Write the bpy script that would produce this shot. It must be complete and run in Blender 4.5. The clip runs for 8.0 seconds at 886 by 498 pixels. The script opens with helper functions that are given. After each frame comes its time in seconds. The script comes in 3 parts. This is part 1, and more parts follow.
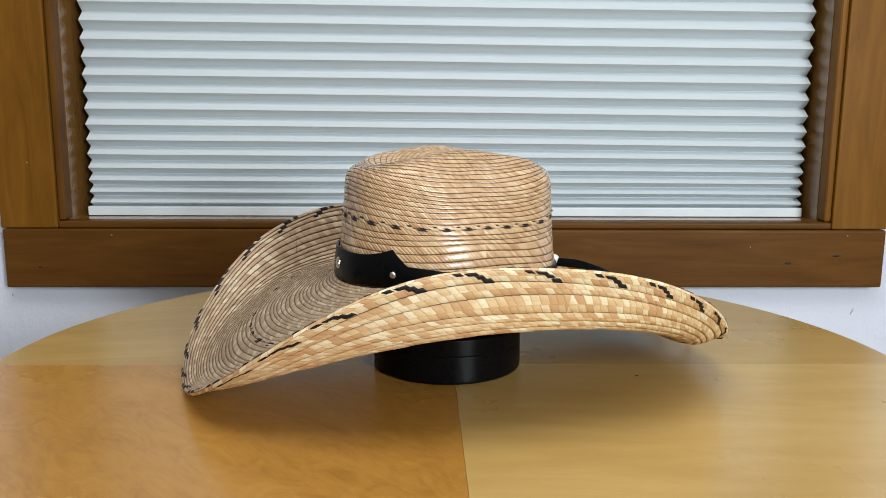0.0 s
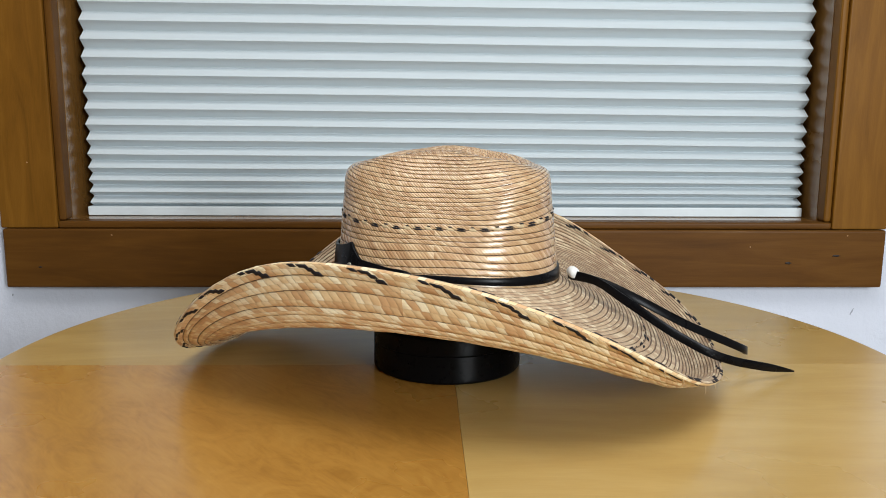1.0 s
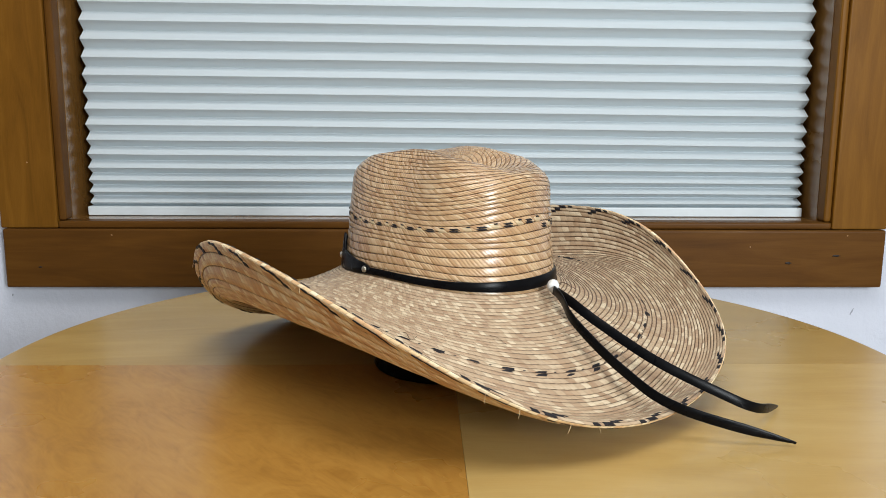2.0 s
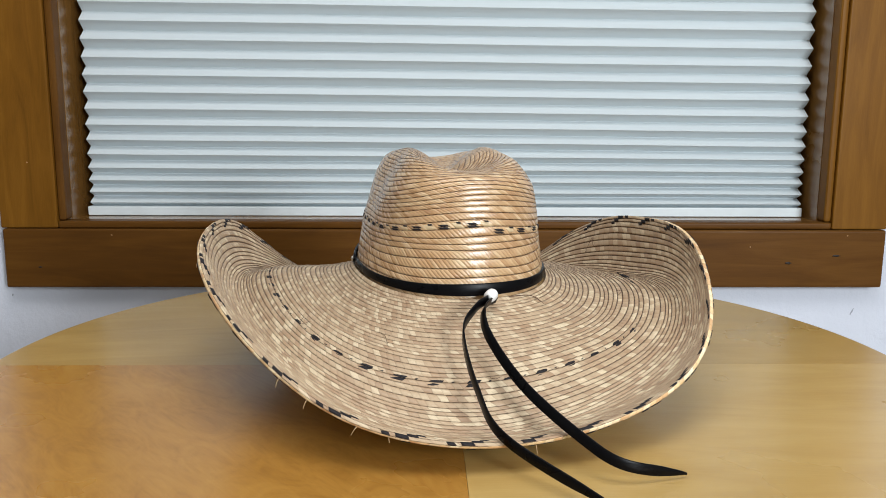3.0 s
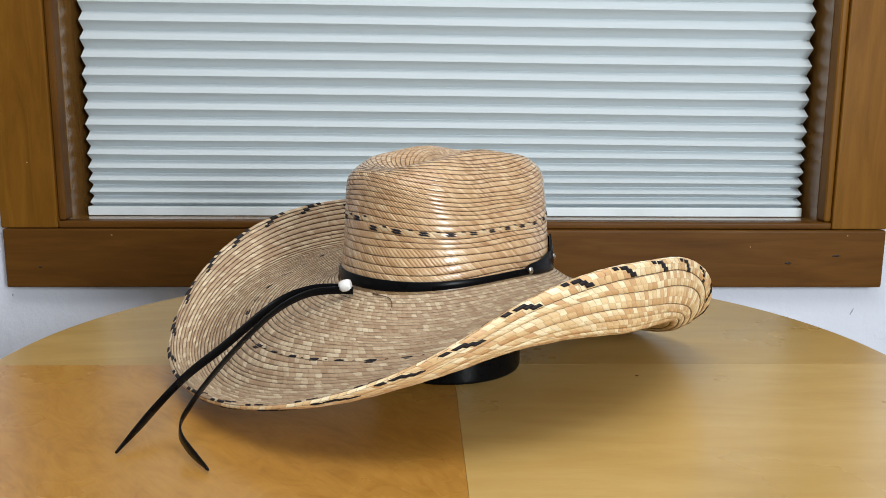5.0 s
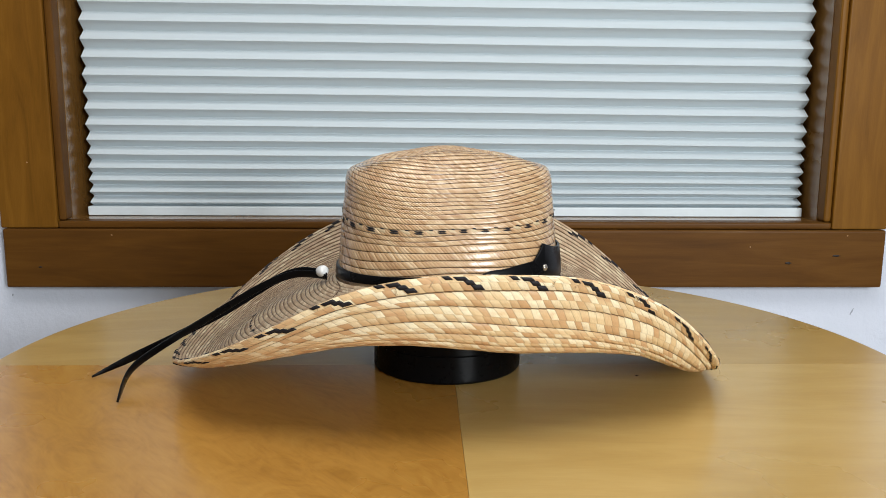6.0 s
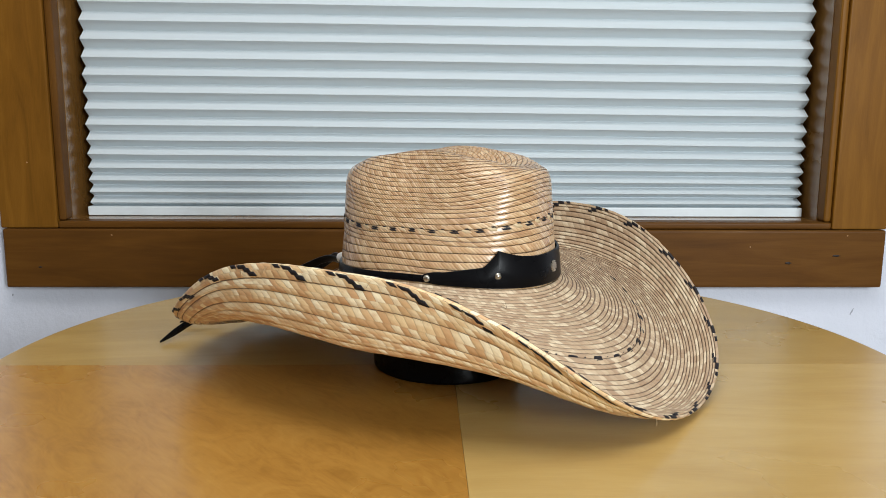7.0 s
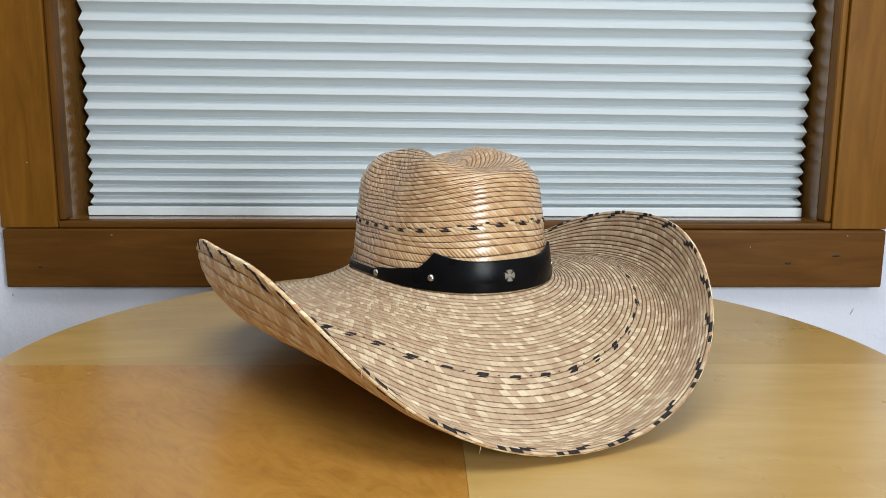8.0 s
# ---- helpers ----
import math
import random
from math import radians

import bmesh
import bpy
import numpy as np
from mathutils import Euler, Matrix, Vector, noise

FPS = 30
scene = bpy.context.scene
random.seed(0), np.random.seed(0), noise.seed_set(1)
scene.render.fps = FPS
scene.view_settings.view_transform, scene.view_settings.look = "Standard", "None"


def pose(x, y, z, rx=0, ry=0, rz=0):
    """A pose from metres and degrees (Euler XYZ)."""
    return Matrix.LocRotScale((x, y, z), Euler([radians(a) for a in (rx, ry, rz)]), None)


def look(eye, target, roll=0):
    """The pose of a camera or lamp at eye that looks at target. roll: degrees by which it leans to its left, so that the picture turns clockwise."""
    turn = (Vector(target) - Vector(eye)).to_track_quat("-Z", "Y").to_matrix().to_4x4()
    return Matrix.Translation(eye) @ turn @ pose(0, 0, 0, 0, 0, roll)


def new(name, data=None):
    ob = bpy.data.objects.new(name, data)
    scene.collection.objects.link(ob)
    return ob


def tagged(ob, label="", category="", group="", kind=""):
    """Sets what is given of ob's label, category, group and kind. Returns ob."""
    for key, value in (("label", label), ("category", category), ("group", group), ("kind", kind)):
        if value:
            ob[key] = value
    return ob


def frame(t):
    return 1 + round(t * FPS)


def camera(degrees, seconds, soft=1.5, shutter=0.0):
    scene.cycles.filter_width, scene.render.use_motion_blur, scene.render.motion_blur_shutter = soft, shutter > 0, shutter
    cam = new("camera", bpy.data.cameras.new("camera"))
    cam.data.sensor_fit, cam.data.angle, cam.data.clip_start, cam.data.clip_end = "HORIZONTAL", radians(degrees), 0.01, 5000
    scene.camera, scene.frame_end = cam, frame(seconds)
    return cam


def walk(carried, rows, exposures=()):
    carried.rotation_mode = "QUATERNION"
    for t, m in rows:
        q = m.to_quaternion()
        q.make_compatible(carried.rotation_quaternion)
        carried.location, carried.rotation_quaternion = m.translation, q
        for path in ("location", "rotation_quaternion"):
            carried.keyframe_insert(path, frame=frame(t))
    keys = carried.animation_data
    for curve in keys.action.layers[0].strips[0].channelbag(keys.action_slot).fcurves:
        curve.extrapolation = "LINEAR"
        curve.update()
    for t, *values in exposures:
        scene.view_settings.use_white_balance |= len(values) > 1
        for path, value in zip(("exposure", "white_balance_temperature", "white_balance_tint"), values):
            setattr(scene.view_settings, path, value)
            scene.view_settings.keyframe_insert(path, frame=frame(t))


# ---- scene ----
cam = camera(54.97, 8.0, 0.8)
TOP = 0.75  # height of the table top
CAM = look((-0.02692, -0.8, TOP + 0.2560), (-0.02692 + 0.027624, -0.8 + 0.983884, TOP + 0.2560 - 0.176664), 0.3655)
walk(cam, [(0.0, CAM), (8.0, CAM)])

# ---- light ----
world = bpy.data.worlds.new("world")
scene.world = world
world.use_nodes = True
world.node_tree.nodes["Background"].inputs[0].default_value = (0.75, 0.85, 1.0, 1)
world.node_tree.nodes["Background"].inputs[1].default_value = 0.3
scene.view_settings.exposure = 0.0


def area_lamp(name, place, target, width, height, watts, colour):
    data = bpy.data.lights.new(name, "AREA")
    data.shape, data.size, data.size_y, data.energy, data.color = "RECTANGLE", width, height, watts, colour
    ob = new(name, data)
    ob.matrix_world = look(place, target)
    return ob


# ceiling fixture over the table, and daylight from an opening behind the camera's right shoulder
area_lamp("ceiling_lamp", (-0.08, -0.62, 2.42), (-0.08, -0.62, 0), 1.2, 0.8, 20, (0.99, 0.98, 0.965))
area_lamp("window_daylight", (1.22, -2.25, 1.5), (0, 0, 0.9), 0.52, 0.86, 62, (0.883, 0.945, 0.982))


# ---- materials ----
class Nodes:
    """A short hand for building a node material."""

    def __init__(self, name):
        self.m = bpy.data.materials.new(name)
        self.m.use_nodes = True
        self.t = self.m.node_tree
        self.b = self.t.nodes["Principled BSDF"]

    def n(self, kind, **kw):
        node = self.t.nodes.new("ShaderNode" + kind)
        for k, v in kw.items():
            if k in ("operation", "blend_type", "data_type", "noise_dimensions", "attribute_name", "feature", "wave_type", "bands_direction", "interpolation_type"):
                setattr(node, k, v)
        return node

    def put(self, value, socket):
        if hasattr(value, "is_output"):
            self.t.links.new(value, socket)
        else:
            socket.default_value = value

    def math(self, op, a, b=0.0, c=0.0):
        node = self.n("Math", operation=op)
        for s, v in zip(node.inputs, (a, b, c)):
            self.put(v, s)
        return node.outputs[0]

    def mix(self, fac, a, b, blend="MIX"):
        node = self.n("Mix", data_type="RGBA", blend_type=blend)
        self.put(fac, node.inputs[0])
        self.put(a if hasattr(a, "is_output") else (*a, 1), node.inputs[6])
        self.put(b if hasattr(b, "is_output") else (*b, 1), node.inputs[7])
        return node.outputs[2]

    def coords(self, which="Object"):
        return self.n("TexCoord").outputs[which]

    def scaled(self, vec, x, y, z):
        node = self.n("Mapping")
        self.put(vec, node.inputs[0])
        node.inputs[3].default_value = (x, y, z)
        return node.outputs[0]

    def noise(self, vec, scale, detail=3.0, rough=0.5, dist=0.0):
        node = self.n("TexNoise")
        self.put(vec, node.inputs["Vector"])
        for k, v in (("Scale", scale), ("Detail", detail), ("Roughness", rough), ("Distortion", dist)):
            node.inputs[k].default_value = v
        return node.outputs[0]

    def ramp(self, fac, stops):
        node = self.n("ValToRGB")
        self.put(fac, node.inputs[0])
        el = node.color_ramp.elements
        while len(el) < len(stops):
            el.new(0.5)
        for e, (p, col) in zip(el, stops):
            e.position, e.color = p, (*col, 1)
        return node.outputs[0]

    def span(self, v, a, b, c=0.0, d=1.0):
        node = self.n("MapRange")
        for s, x in zip(node.inputs, (v, a, b, c, d)):
            self.put(x, s)
        return node.outputs[0]

    def bump(self, height, dist, strength=1.0, normal=None):
        node = self.n("Bump")
        node.inputs["Strength"].default_value, node.inputs["Distance"].default_value = strength, dist
        self.put(height, node.inputs["Height"])
        if normal is not None:
            self.put(normal, node.inputs["Normal"])
        return node.outputs[0]

    def done(self, colour, rough, normal=None, **kw):
        self.put(colour if hasattr(colour, "is_output") else (*colour, 1), self.b.inputs["Base Color"])
        self.put(rough, self.b.inputs["Roughness"])
        if normal is not None:
            self.put(normal, self.b.inputs["Normal"])
        for k, v in kw.items():
            self.put(v, self.b.inputs[k.replace("_", " ")])
        return self.m


def straw_material(name, width, skew, light, mid, dark, seam_shade, gloss, contrast, outline, sub, relief, coat, groove, line=0.13):
    """Plaited palm straw. The weave map runs along the plait in metres and across it in rows of strands, sub of them to a plait."""
    k = Nodes(name)
    uv = k.n("UVMap")
    uv.uv_map = "weave"
    sep = k.n("SeparateXYZ")
    k.put(uv.outputs[0], sep.inputs[0])
    u, v = sep.outputs[0], sep.outputs[1]
    row = k.math("FLOOR", v)
    fr = k.math("FRACT", v)
    shift = k.n("TexWhiteNoise", noise_dimensions="1D")
    k.put(row, shift.inputs["W"])
    wob = k.noise(k.scaled(uv.outputs[0], 1.0, 0.004, 1.0), 60.0, 1.0)
    along = k.math("ADD", k.math("DIVIDE", u, width), k.math("MULTIPLY", fr, skew))
    along = k.math("ADD", along, k.math("ADD", k.math("MULTIPLY", shift.outputs[0], 7.0), k.math("MULTIPLY", wob, 0.9)))
    cell, cf = k.math("FLOOR", along), k.math("FRACT", along)
    pick = k.n("CombineXYZ")
    k.put(cell, pick.inputs[0]), k.put(row, pick.inputs[1])
    rnd = k.n("TexWhiteNoise", noise_dimensions="2D")
    k.put(pick.outputs[0], rnd.inputs["Vector"])
    r = rnd.outputs[0]
    # neighbouring strands come from the same leaf now and then
    big = k.noise(k.scaled(uv.outputs[0], 14.0, 0.35, 1.0), 2.0, 2.0)
    r2 = k.math("ADD", k.math("MULTIPLY", k.math("SUBTRACT", r, 0.5), contrast), k.math("ADD", 0.5, k.math("MULTIPLY", k.math("SUBTRACT", big, 0.5), 0.9)))
    tone = k.ramp(r2, ((0.05, dark), (0.42, mid), (0.62, mid), (0.92, light)))
    patchy = k.noise(k.scaled(uv.outputs[0], 45.0, 0.9, 1.0), 1.0, 3.0, 0.6)
    tone = k.mix(k.span(patchy, 0.48, 0.7, 0.0, 0.55), tone, tuple(c * f for c, f in zip(mid, (0.86, 0.74, 0.66))))
    # fibres run with the strand
    comb = k.n("CombineXYZ")
    k.put(k.math("MULTIPLY", along, 5.0), comb.inputs[0]), k.put(k.math("MULTIPLY", v, 1.3), comb.inputs[1])
    fibre = k.noise(comb.outputs[0], 1.6, 3.0, 0.65)
    tone = k.mix(k.span(fibre, 0.45, 0.75, 0.0, 0.3), tone, tuple(c * 0.66 for c in dark))
    # plait seams, where one is sewn over the next, follow the turned strands in small teeth
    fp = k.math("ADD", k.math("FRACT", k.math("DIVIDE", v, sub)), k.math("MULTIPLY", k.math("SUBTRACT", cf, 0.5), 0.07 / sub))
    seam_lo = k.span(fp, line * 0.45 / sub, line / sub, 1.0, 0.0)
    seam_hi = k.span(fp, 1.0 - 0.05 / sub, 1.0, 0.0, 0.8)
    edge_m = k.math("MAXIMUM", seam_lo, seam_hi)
    inner = k.span(k.math("MINIMUM", fr, k.math("SUBTRACT", 1.0, fr)), 0.0, 0.09, 0.5, 0.0)
    se = k.math("MINIMUM", cf, k.math("SUBTRACT", 1.0, cf))
    se_m = k.span(se, 0.0, 0.10, 1.0, 0.0)
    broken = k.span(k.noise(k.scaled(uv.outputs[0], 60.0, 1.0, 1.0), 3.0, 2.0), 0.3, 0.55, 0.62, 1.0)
    tone = k.mix(k.math("MULTIPLY", k.math("MAXIMUM", se_m, inner), outline), tone, tuple(c * 0.45 for c in dark))
    # shade in the gaps between plaits, put into the colour
    tone = k.mix(k.math("MULTIPLY", edge_m, k.math("MULTIPLY", broken, 0.9)), tone, seam_shade)
    rope = k.math("POWER", k.math("SINE", k.math("MULTIPLY", cf, math.pi)), 0.6)
    h = k.math("ADD", k.math("MULTIPLY", rope, groove), k.math("MULTIPLY", r, 0.5))
    h = k.math("SUBTRACT", k.math("ADD", h, k.math("MULTIPLY", fibre, 0.3)), k.math("MULTIPLY", edge_m, 1.6))
    rough = k.span(k.math("ADD", k.math("MULTIPLY", r, 0.6), k.math("MULTIPLY", fibre, 0.4)), 0.2, 0.8, gloss - 0.1, gloss + 0.16)
    return k.done(tone, rough, k.bump(h, 0.0005, relief), Specular_IOR_Level=0.45, Coat_Weight=k.math("MULTIPLY", k.math("SUBTRACT", 1.0, edge_m), coat), Coat_Roughness=0.25)


def dyed_straw():
    k = Nodes("dyed_straw")
    v = k.noise(k.coords(), 900.0, 2.0)
    return k.done(k.mix(v, (0.006, 0.005, 0.007), (0.022, 0.018, 0.02)), 0.6, k.bump(v, 0.0003), Specular_IOR_Level=0.25)


def leather():
    k = Nodes("black_leather")
    v = k.noise(k.coords(), 700.0, 4.0, 0.6)
    w = k.noise(k.coords(), 40.0, 3.0)
    return k.done(k.mix(w, (0.002, 0.002, 0.0025), (0.005, 0.005, 0.006)), k.span(w, 0.3, 0.7, 0.24, 0.36), k.bump(v, 0.0001, 0.5), Specular_IOR_Level=0.09)


def wood(name, tones, scale, rough, coat, stretch=(1.0, 9.0, 9.0), bump=0.0002, shine=0.4, flame=0.0):
    """Grain runs along the first axis of the part's own 'grain' map."""
    k = Nodes(name)
    uv = k.n("UVMap")
    uv.uv_map = "grain"
    info = k.n("ObjectInfo").outputs["Random"]
    off = k.n("VectorMath", operation="ADD")
    k.put(uv.outputs[0], off.inputs[0])
    comb = k.n("CombineXYZ")
    for s in comb.inputs:
        k.put(k.math("MULTIPLY", info, 31.0), s)
    k.put(comb.outputs[0], off.inputs[1])
    p = k.scaled(off.outputs[0], *stretch)
    figure = k.noise(p, scale, 4.0, 0.55, 1.2)
    fine = k.noise(k.scaled(off.outputs[0], stretch[0] * 3, stretch[1] * 14, 1.0), scale * 2, 3.0, 0.6)
    cloud = k.noise(k.scaled(off.outputs[0], 1.0, 2.2, 1.0), scale * 0.6, 3.0, 0.5, 0.6)
    f = k.math("ADD", k.math("MULTIPLY", figure, 0.5), k.math("ADD", k.math("MULTIPLY", fine, 0.2), k.math("MULTIPLY", cloud, 0.3)))
    if flame:  # curly figure
        curl = k.noise(k.scaled(off.outputs[0], 1.0, 2.4, 1.0), scale * 2.2, 3.0, 0.6, 4.5)
        f = k.math("ADD", k.math("MULTIPLY", f, 1.0 - flame), k.math("MULTIPLY", curl, flame))
    col = k.ramp(f, ((0.3, tones[0]), (0.5, tones[1]), (0.7, tones[2])))
    rr = k.span(k.noise(off.outputs[0], 7.0, 4.0), 0.3, 0.7, rough - 0.05, rough + 0.07)
    return k.done(col, rr, k.bump(fine, bump, 0.5), Coat_Weight=coat, Coat_Roughness=rough * 0.7, Specular_IOR_Level=shine)


def plaster():
    k = Nodes("wall_paint")
    a, b = k.noise(k.coords(), 45.0, 5.0, 0.65), k.noise(k.coords(), 2.5, 3.0)
    return k.done(k.mix(b, (0.68, 0.71, 0.81), (0.73, 0.76, 0.85)), 0.75, k.bump(a, 0.004, 0.5))


def shade_cloth():
    k = Nodes("shade_cloth")
    a = k.noise(k.scaled(k.coords(), 4.0, 400.0, 400.0), 2.0, 3.0)
    return k.done(k.mix(a, (0.58, 0.64, 0.67), (0.62, 0.68, 0.71)), 0.85, k.bump(a, 0.0003, 0.3))


def plain(name, colour, rough, metal=0.0, scale=200.0, shine=0.5):
    k = Nodes(name)
    a = k.noise(k.coords(), scale, 3.0)
    lo, hi = tuple(c * 0.85 for c in colour), tuple(min(1.0, c * 1.12) for c in colour)
    return k.done(k.mix(a, lo, hi), k.span(a, 0.3, 0.7, rough * 0.85, rough * 1.2), k.bump(a, 0.0001, 0.4), Metallic=metal, Specular_IOR_Level=shine)


# each straw's fourth colour is the painted shade between its plaits
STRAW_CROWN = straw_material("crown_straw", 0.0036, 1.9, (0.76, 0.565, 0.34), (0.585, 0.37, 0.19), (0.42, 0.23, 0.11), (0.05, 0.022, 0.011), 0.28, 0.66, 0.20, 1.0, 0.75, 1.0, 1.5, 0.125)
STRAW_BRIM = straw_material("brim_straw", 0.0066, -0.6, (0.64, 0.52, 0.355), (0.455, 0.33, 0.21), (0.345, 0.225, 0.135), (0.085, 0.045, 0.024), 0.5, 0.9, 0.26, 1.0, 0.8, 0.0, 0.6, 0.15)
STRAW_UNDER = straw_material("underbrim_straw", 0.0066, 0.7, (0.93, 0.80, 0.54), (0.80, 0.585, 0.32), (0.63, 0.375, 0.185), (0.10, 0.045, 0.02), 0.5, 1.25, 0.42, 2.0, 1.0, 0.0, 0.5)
PALE_STRAW = plain("pale_straw", (0.62, 0.47, 0.28), 0.45, 0.0, 600.0)
DYED = dyed_straw()
LEATHER = leather()
STEEL = plain("nickel", (0.62, 0.58, 0.50), 0.28, 1.0)
BEAD = plain("white_bead", (0.80, 0.80, 0.78), 0.35)
PLASTIC = plain("black_plastic", (0.003, 0.003, 0.0033), 0.30, 0.0, 200.0, 0.09)
WALL = plaster()
CLOTH = shade_cloth()
RAIL = plain("rail_enamel", (0.68, 0.74, 0.77), 0.4, 0.0, 15.0)
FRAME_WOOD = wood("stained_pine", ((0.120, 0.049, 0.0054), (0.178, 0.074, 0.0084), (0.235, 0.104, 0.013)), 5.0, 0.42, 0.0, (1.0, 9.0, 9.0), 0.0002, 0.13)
RAIL_WOOD = wood("stained_pine_darker", ((0.070, 0.027, 0.005), (0.105, 0.042, 0.007), (0.142, 0.060, 0.011)), 5.0, 0.42, 0.0, (1.0, 9.0, 9.0), 0.0002, 0.13)
# one veneer; quarter tones stand in for its sheen at each grain angle
TABLE_LIGHT = wood("birch_veneer", ((0.40, 0.245, 0.072), (0.47, 0.305, 0.10), (0.53, 0.36, 0.135)), 6.0, 0.30, 0.3, (1.0, 5.0, 5.0))
TABLE_BACK = wood("birch_veneer_cross", ((0.34, 0.205, 0.055), (0.40, 0.25, 0.075), (0.46, 0.30, 0.10)), 6.0, 0.30, 0.3, (1.0, 5.0, 5.0))
TABLE_DARK = wood("amber_sheen_veneer", ((0.265, 0.115, 0.018), (0.395, 0.192, 0.036), (0.475, 0.255, 0.056)), 6.0, 0.30, 0.3, (1.0, 2.6, 2.6), 0.00008, 0.4, 0.35)
ROOM_M = plain("room_paint", (0.29, 0.265, 0.235), 0.9, 0.0, 40.0)
JAMB_WOOD = wood("varnished_pine", ((0.13, 0.058, 0.013), (0.18, 0.084, 0.020), (0.23, 0.112, 0.030)), 5.0, 0.24, 0.5)
FLOOR_M = plain("floor_carpet", (0.22, 0.20, 0.175), 0.9)
CEILING_M = plain("ceiling_paint", (0.80, 0.80, 0.79), 0.9, 0.0, 40.0)


# ---- building helpers ----
def link(name, mesh, parent=None, label="", material=None):
    ob = new(name, mesh)
    if material:
        mesh.materials.append(material)
    if parent is not None:
        ob.parent = parent
    if label:
        ob["label"] = label
    return ob


def part(name, bm, material, parent=None, label="", smooth=True):
    mesh = bpy.data.meshes.new(name)
    bm.normal_update()
    bm.to_mesh(mesh)
    bm.free()
    for p in mesh.polygons:
        p.use_smooth = smooth
    return link(name, mesh, parent, label, material)


def grid_mesh(name, pts, wrap=False, maps=(), smooth=True):
    """A sheet from an array of rows of points; wrap closes each row. maps: (name, array of u, v for each point and the closing column)."""
    nr, nc = pts.shape[:2]
    cols = nc if wrap else nc - 1
    i, j = np.meshgrid(np.arange(nr - 1), np.arange(cols), indexing="ij")
    j2 = (j + 1) % nc
    quads = np.stack([i * nc + j, i * nc + j2, (i + 1) * nc + j2, (i + 1) * nc + j], -1).reshape(-1, 4)
    mesh = bpy.data.meshes.new(name)
    mesh.from_pydata(pts.reshape(-1, 3).tolist(), [], quads.tolist())
    for uv_name, uv in maps:
        layer = mesh.uv_layers.new(name=uv_name)
        k = j + 1
        co = np.stack([uv[i, j], uv[i, k], uv[i + 1, k], uv[i + 1, j]], 2).reshape(-1, 2)
        layer.data.foreach_set("uv", co.astype(np.float32).ravel())
    mesh.polygons.foreach_set("use_smooth", np.full(len(mesh.polygons), smooth))
    mesh.update()
    return mesh


def box(bm, x0, x1, y0, y1, z0, z1, bevel=0.0, segments=2):
    made = bmesh.ops.create_cube(bm, size=1.0, matrix=Matrix.Translation(((x0 + x1) / 2, (y0 + y1) / 2, (z0 + z1) / 2)) @ Matrix.Diagonal((x1 - x0, y1 - y0, z1 - z0, 1)))
    if bevel:
        edges = list({e for v in made["verts"] for e in v.link_edges})
        bmesh.ops.bevel(bm, geom=edges, offset=bevel, segments=segments, affect="EDGES", profile=0.6)
    return bm


def lathe(bm, profile, n=72, cap=True):
    """Turn a profile of (radius, height) about the upright axis."""
    rings = [[bm.verts.new((r * math.cos(2 * math.pi * i / n), r * math.sin(2 * math.pi * i / n), z)) for i in range(n)] for r, z in profile]
    for a, b in zip(rings, rings[1:]):
        for i in range(n):
            bm.faces.new((a[i], a[(i + 1) % n], b[(i + 1) % n], b[i]))
    if cap:
        bm.faces.new(list(reversed(rings[0])))
        bm.faces.new(rings[-1])
    return bm


def grain(ob, axis_u, axis_v, turn=0.0):
    """Give a part its 'grain' map from two of its axes."""
    mesh = ob.data
    layer = mesh.uv_layers.new(name="grain")
    c, s = math.cos(turn), math.sin(turn)
    co = [v.co for v in mesh.vertices]
    for loop in mesh.loops:
        p = co[loop.vertex_index]
        third = ({0, 1, 2} - {axis_u, axis_v}).pop()
        u, v = p[axis_u], p[axis_v] + 0.7 * p[third]
        layer.data[loop.index].uv = (c * u - s * v, s * u + c * v)
    return ob


# ---- the room ----
def room():
    x0, x1, y0, y1, top, t = -2.1, 2.1, -2.6, 0.572, 2.5, 0.12
    wx0, wx1, wz0, wz1 = -0.592, 0.643, TOP + 0.035, TOP + 1.15  # opening of the window
    bm = bmesh.new()
    box(bm, x0 - t, wx0, y1, y1 + t, 0, top)
    box(bm, wx1, x1 + t, y1, y1 + t, 0, top)
    box(bm, wx0, wx1, y1, y1 + t, 0, wz0)
    box(bm, wx0, wx1, y1, y1 + t, wz1, top)
    tagged(part("wall_north", bm, WALL, None, "", False), "white painted plaster wall round the window", "wall", kind="structure")
    for name, b in (("wall_west", (x0 - t, x0, y0, y1)), ("wall_east", (x1, x1 + t, y0, y1)), ("wall_south", (x0 - t, x1 + t, y0 - t, y0))):
        bm = bmesh.new()
        box(bm, *b, 0, top)
        tagged(part(name, bm, ROOM_M, None, "", False), "plain beige painted room wall", "wall", kind="structure")
    bm = bmesh.new()
    box(bm, x0 - t, x1 + t, y0 - t, y1 + t, -0.1, 0)
    tagged(part("floor", bm, FLOOR_M, None, "", False), "plain grey-brown carpeted floor", "floor", kind="structure")
    bm = bmesh.new()
    box(bm, x0 - t, x1 + t, y0 - t, y1 + t, top, top + 0.1)
    tagged(part("ceiling", bm, CEILING_M, None, "", False), "plain white painted ceiling", "ceiling", kind="structure")


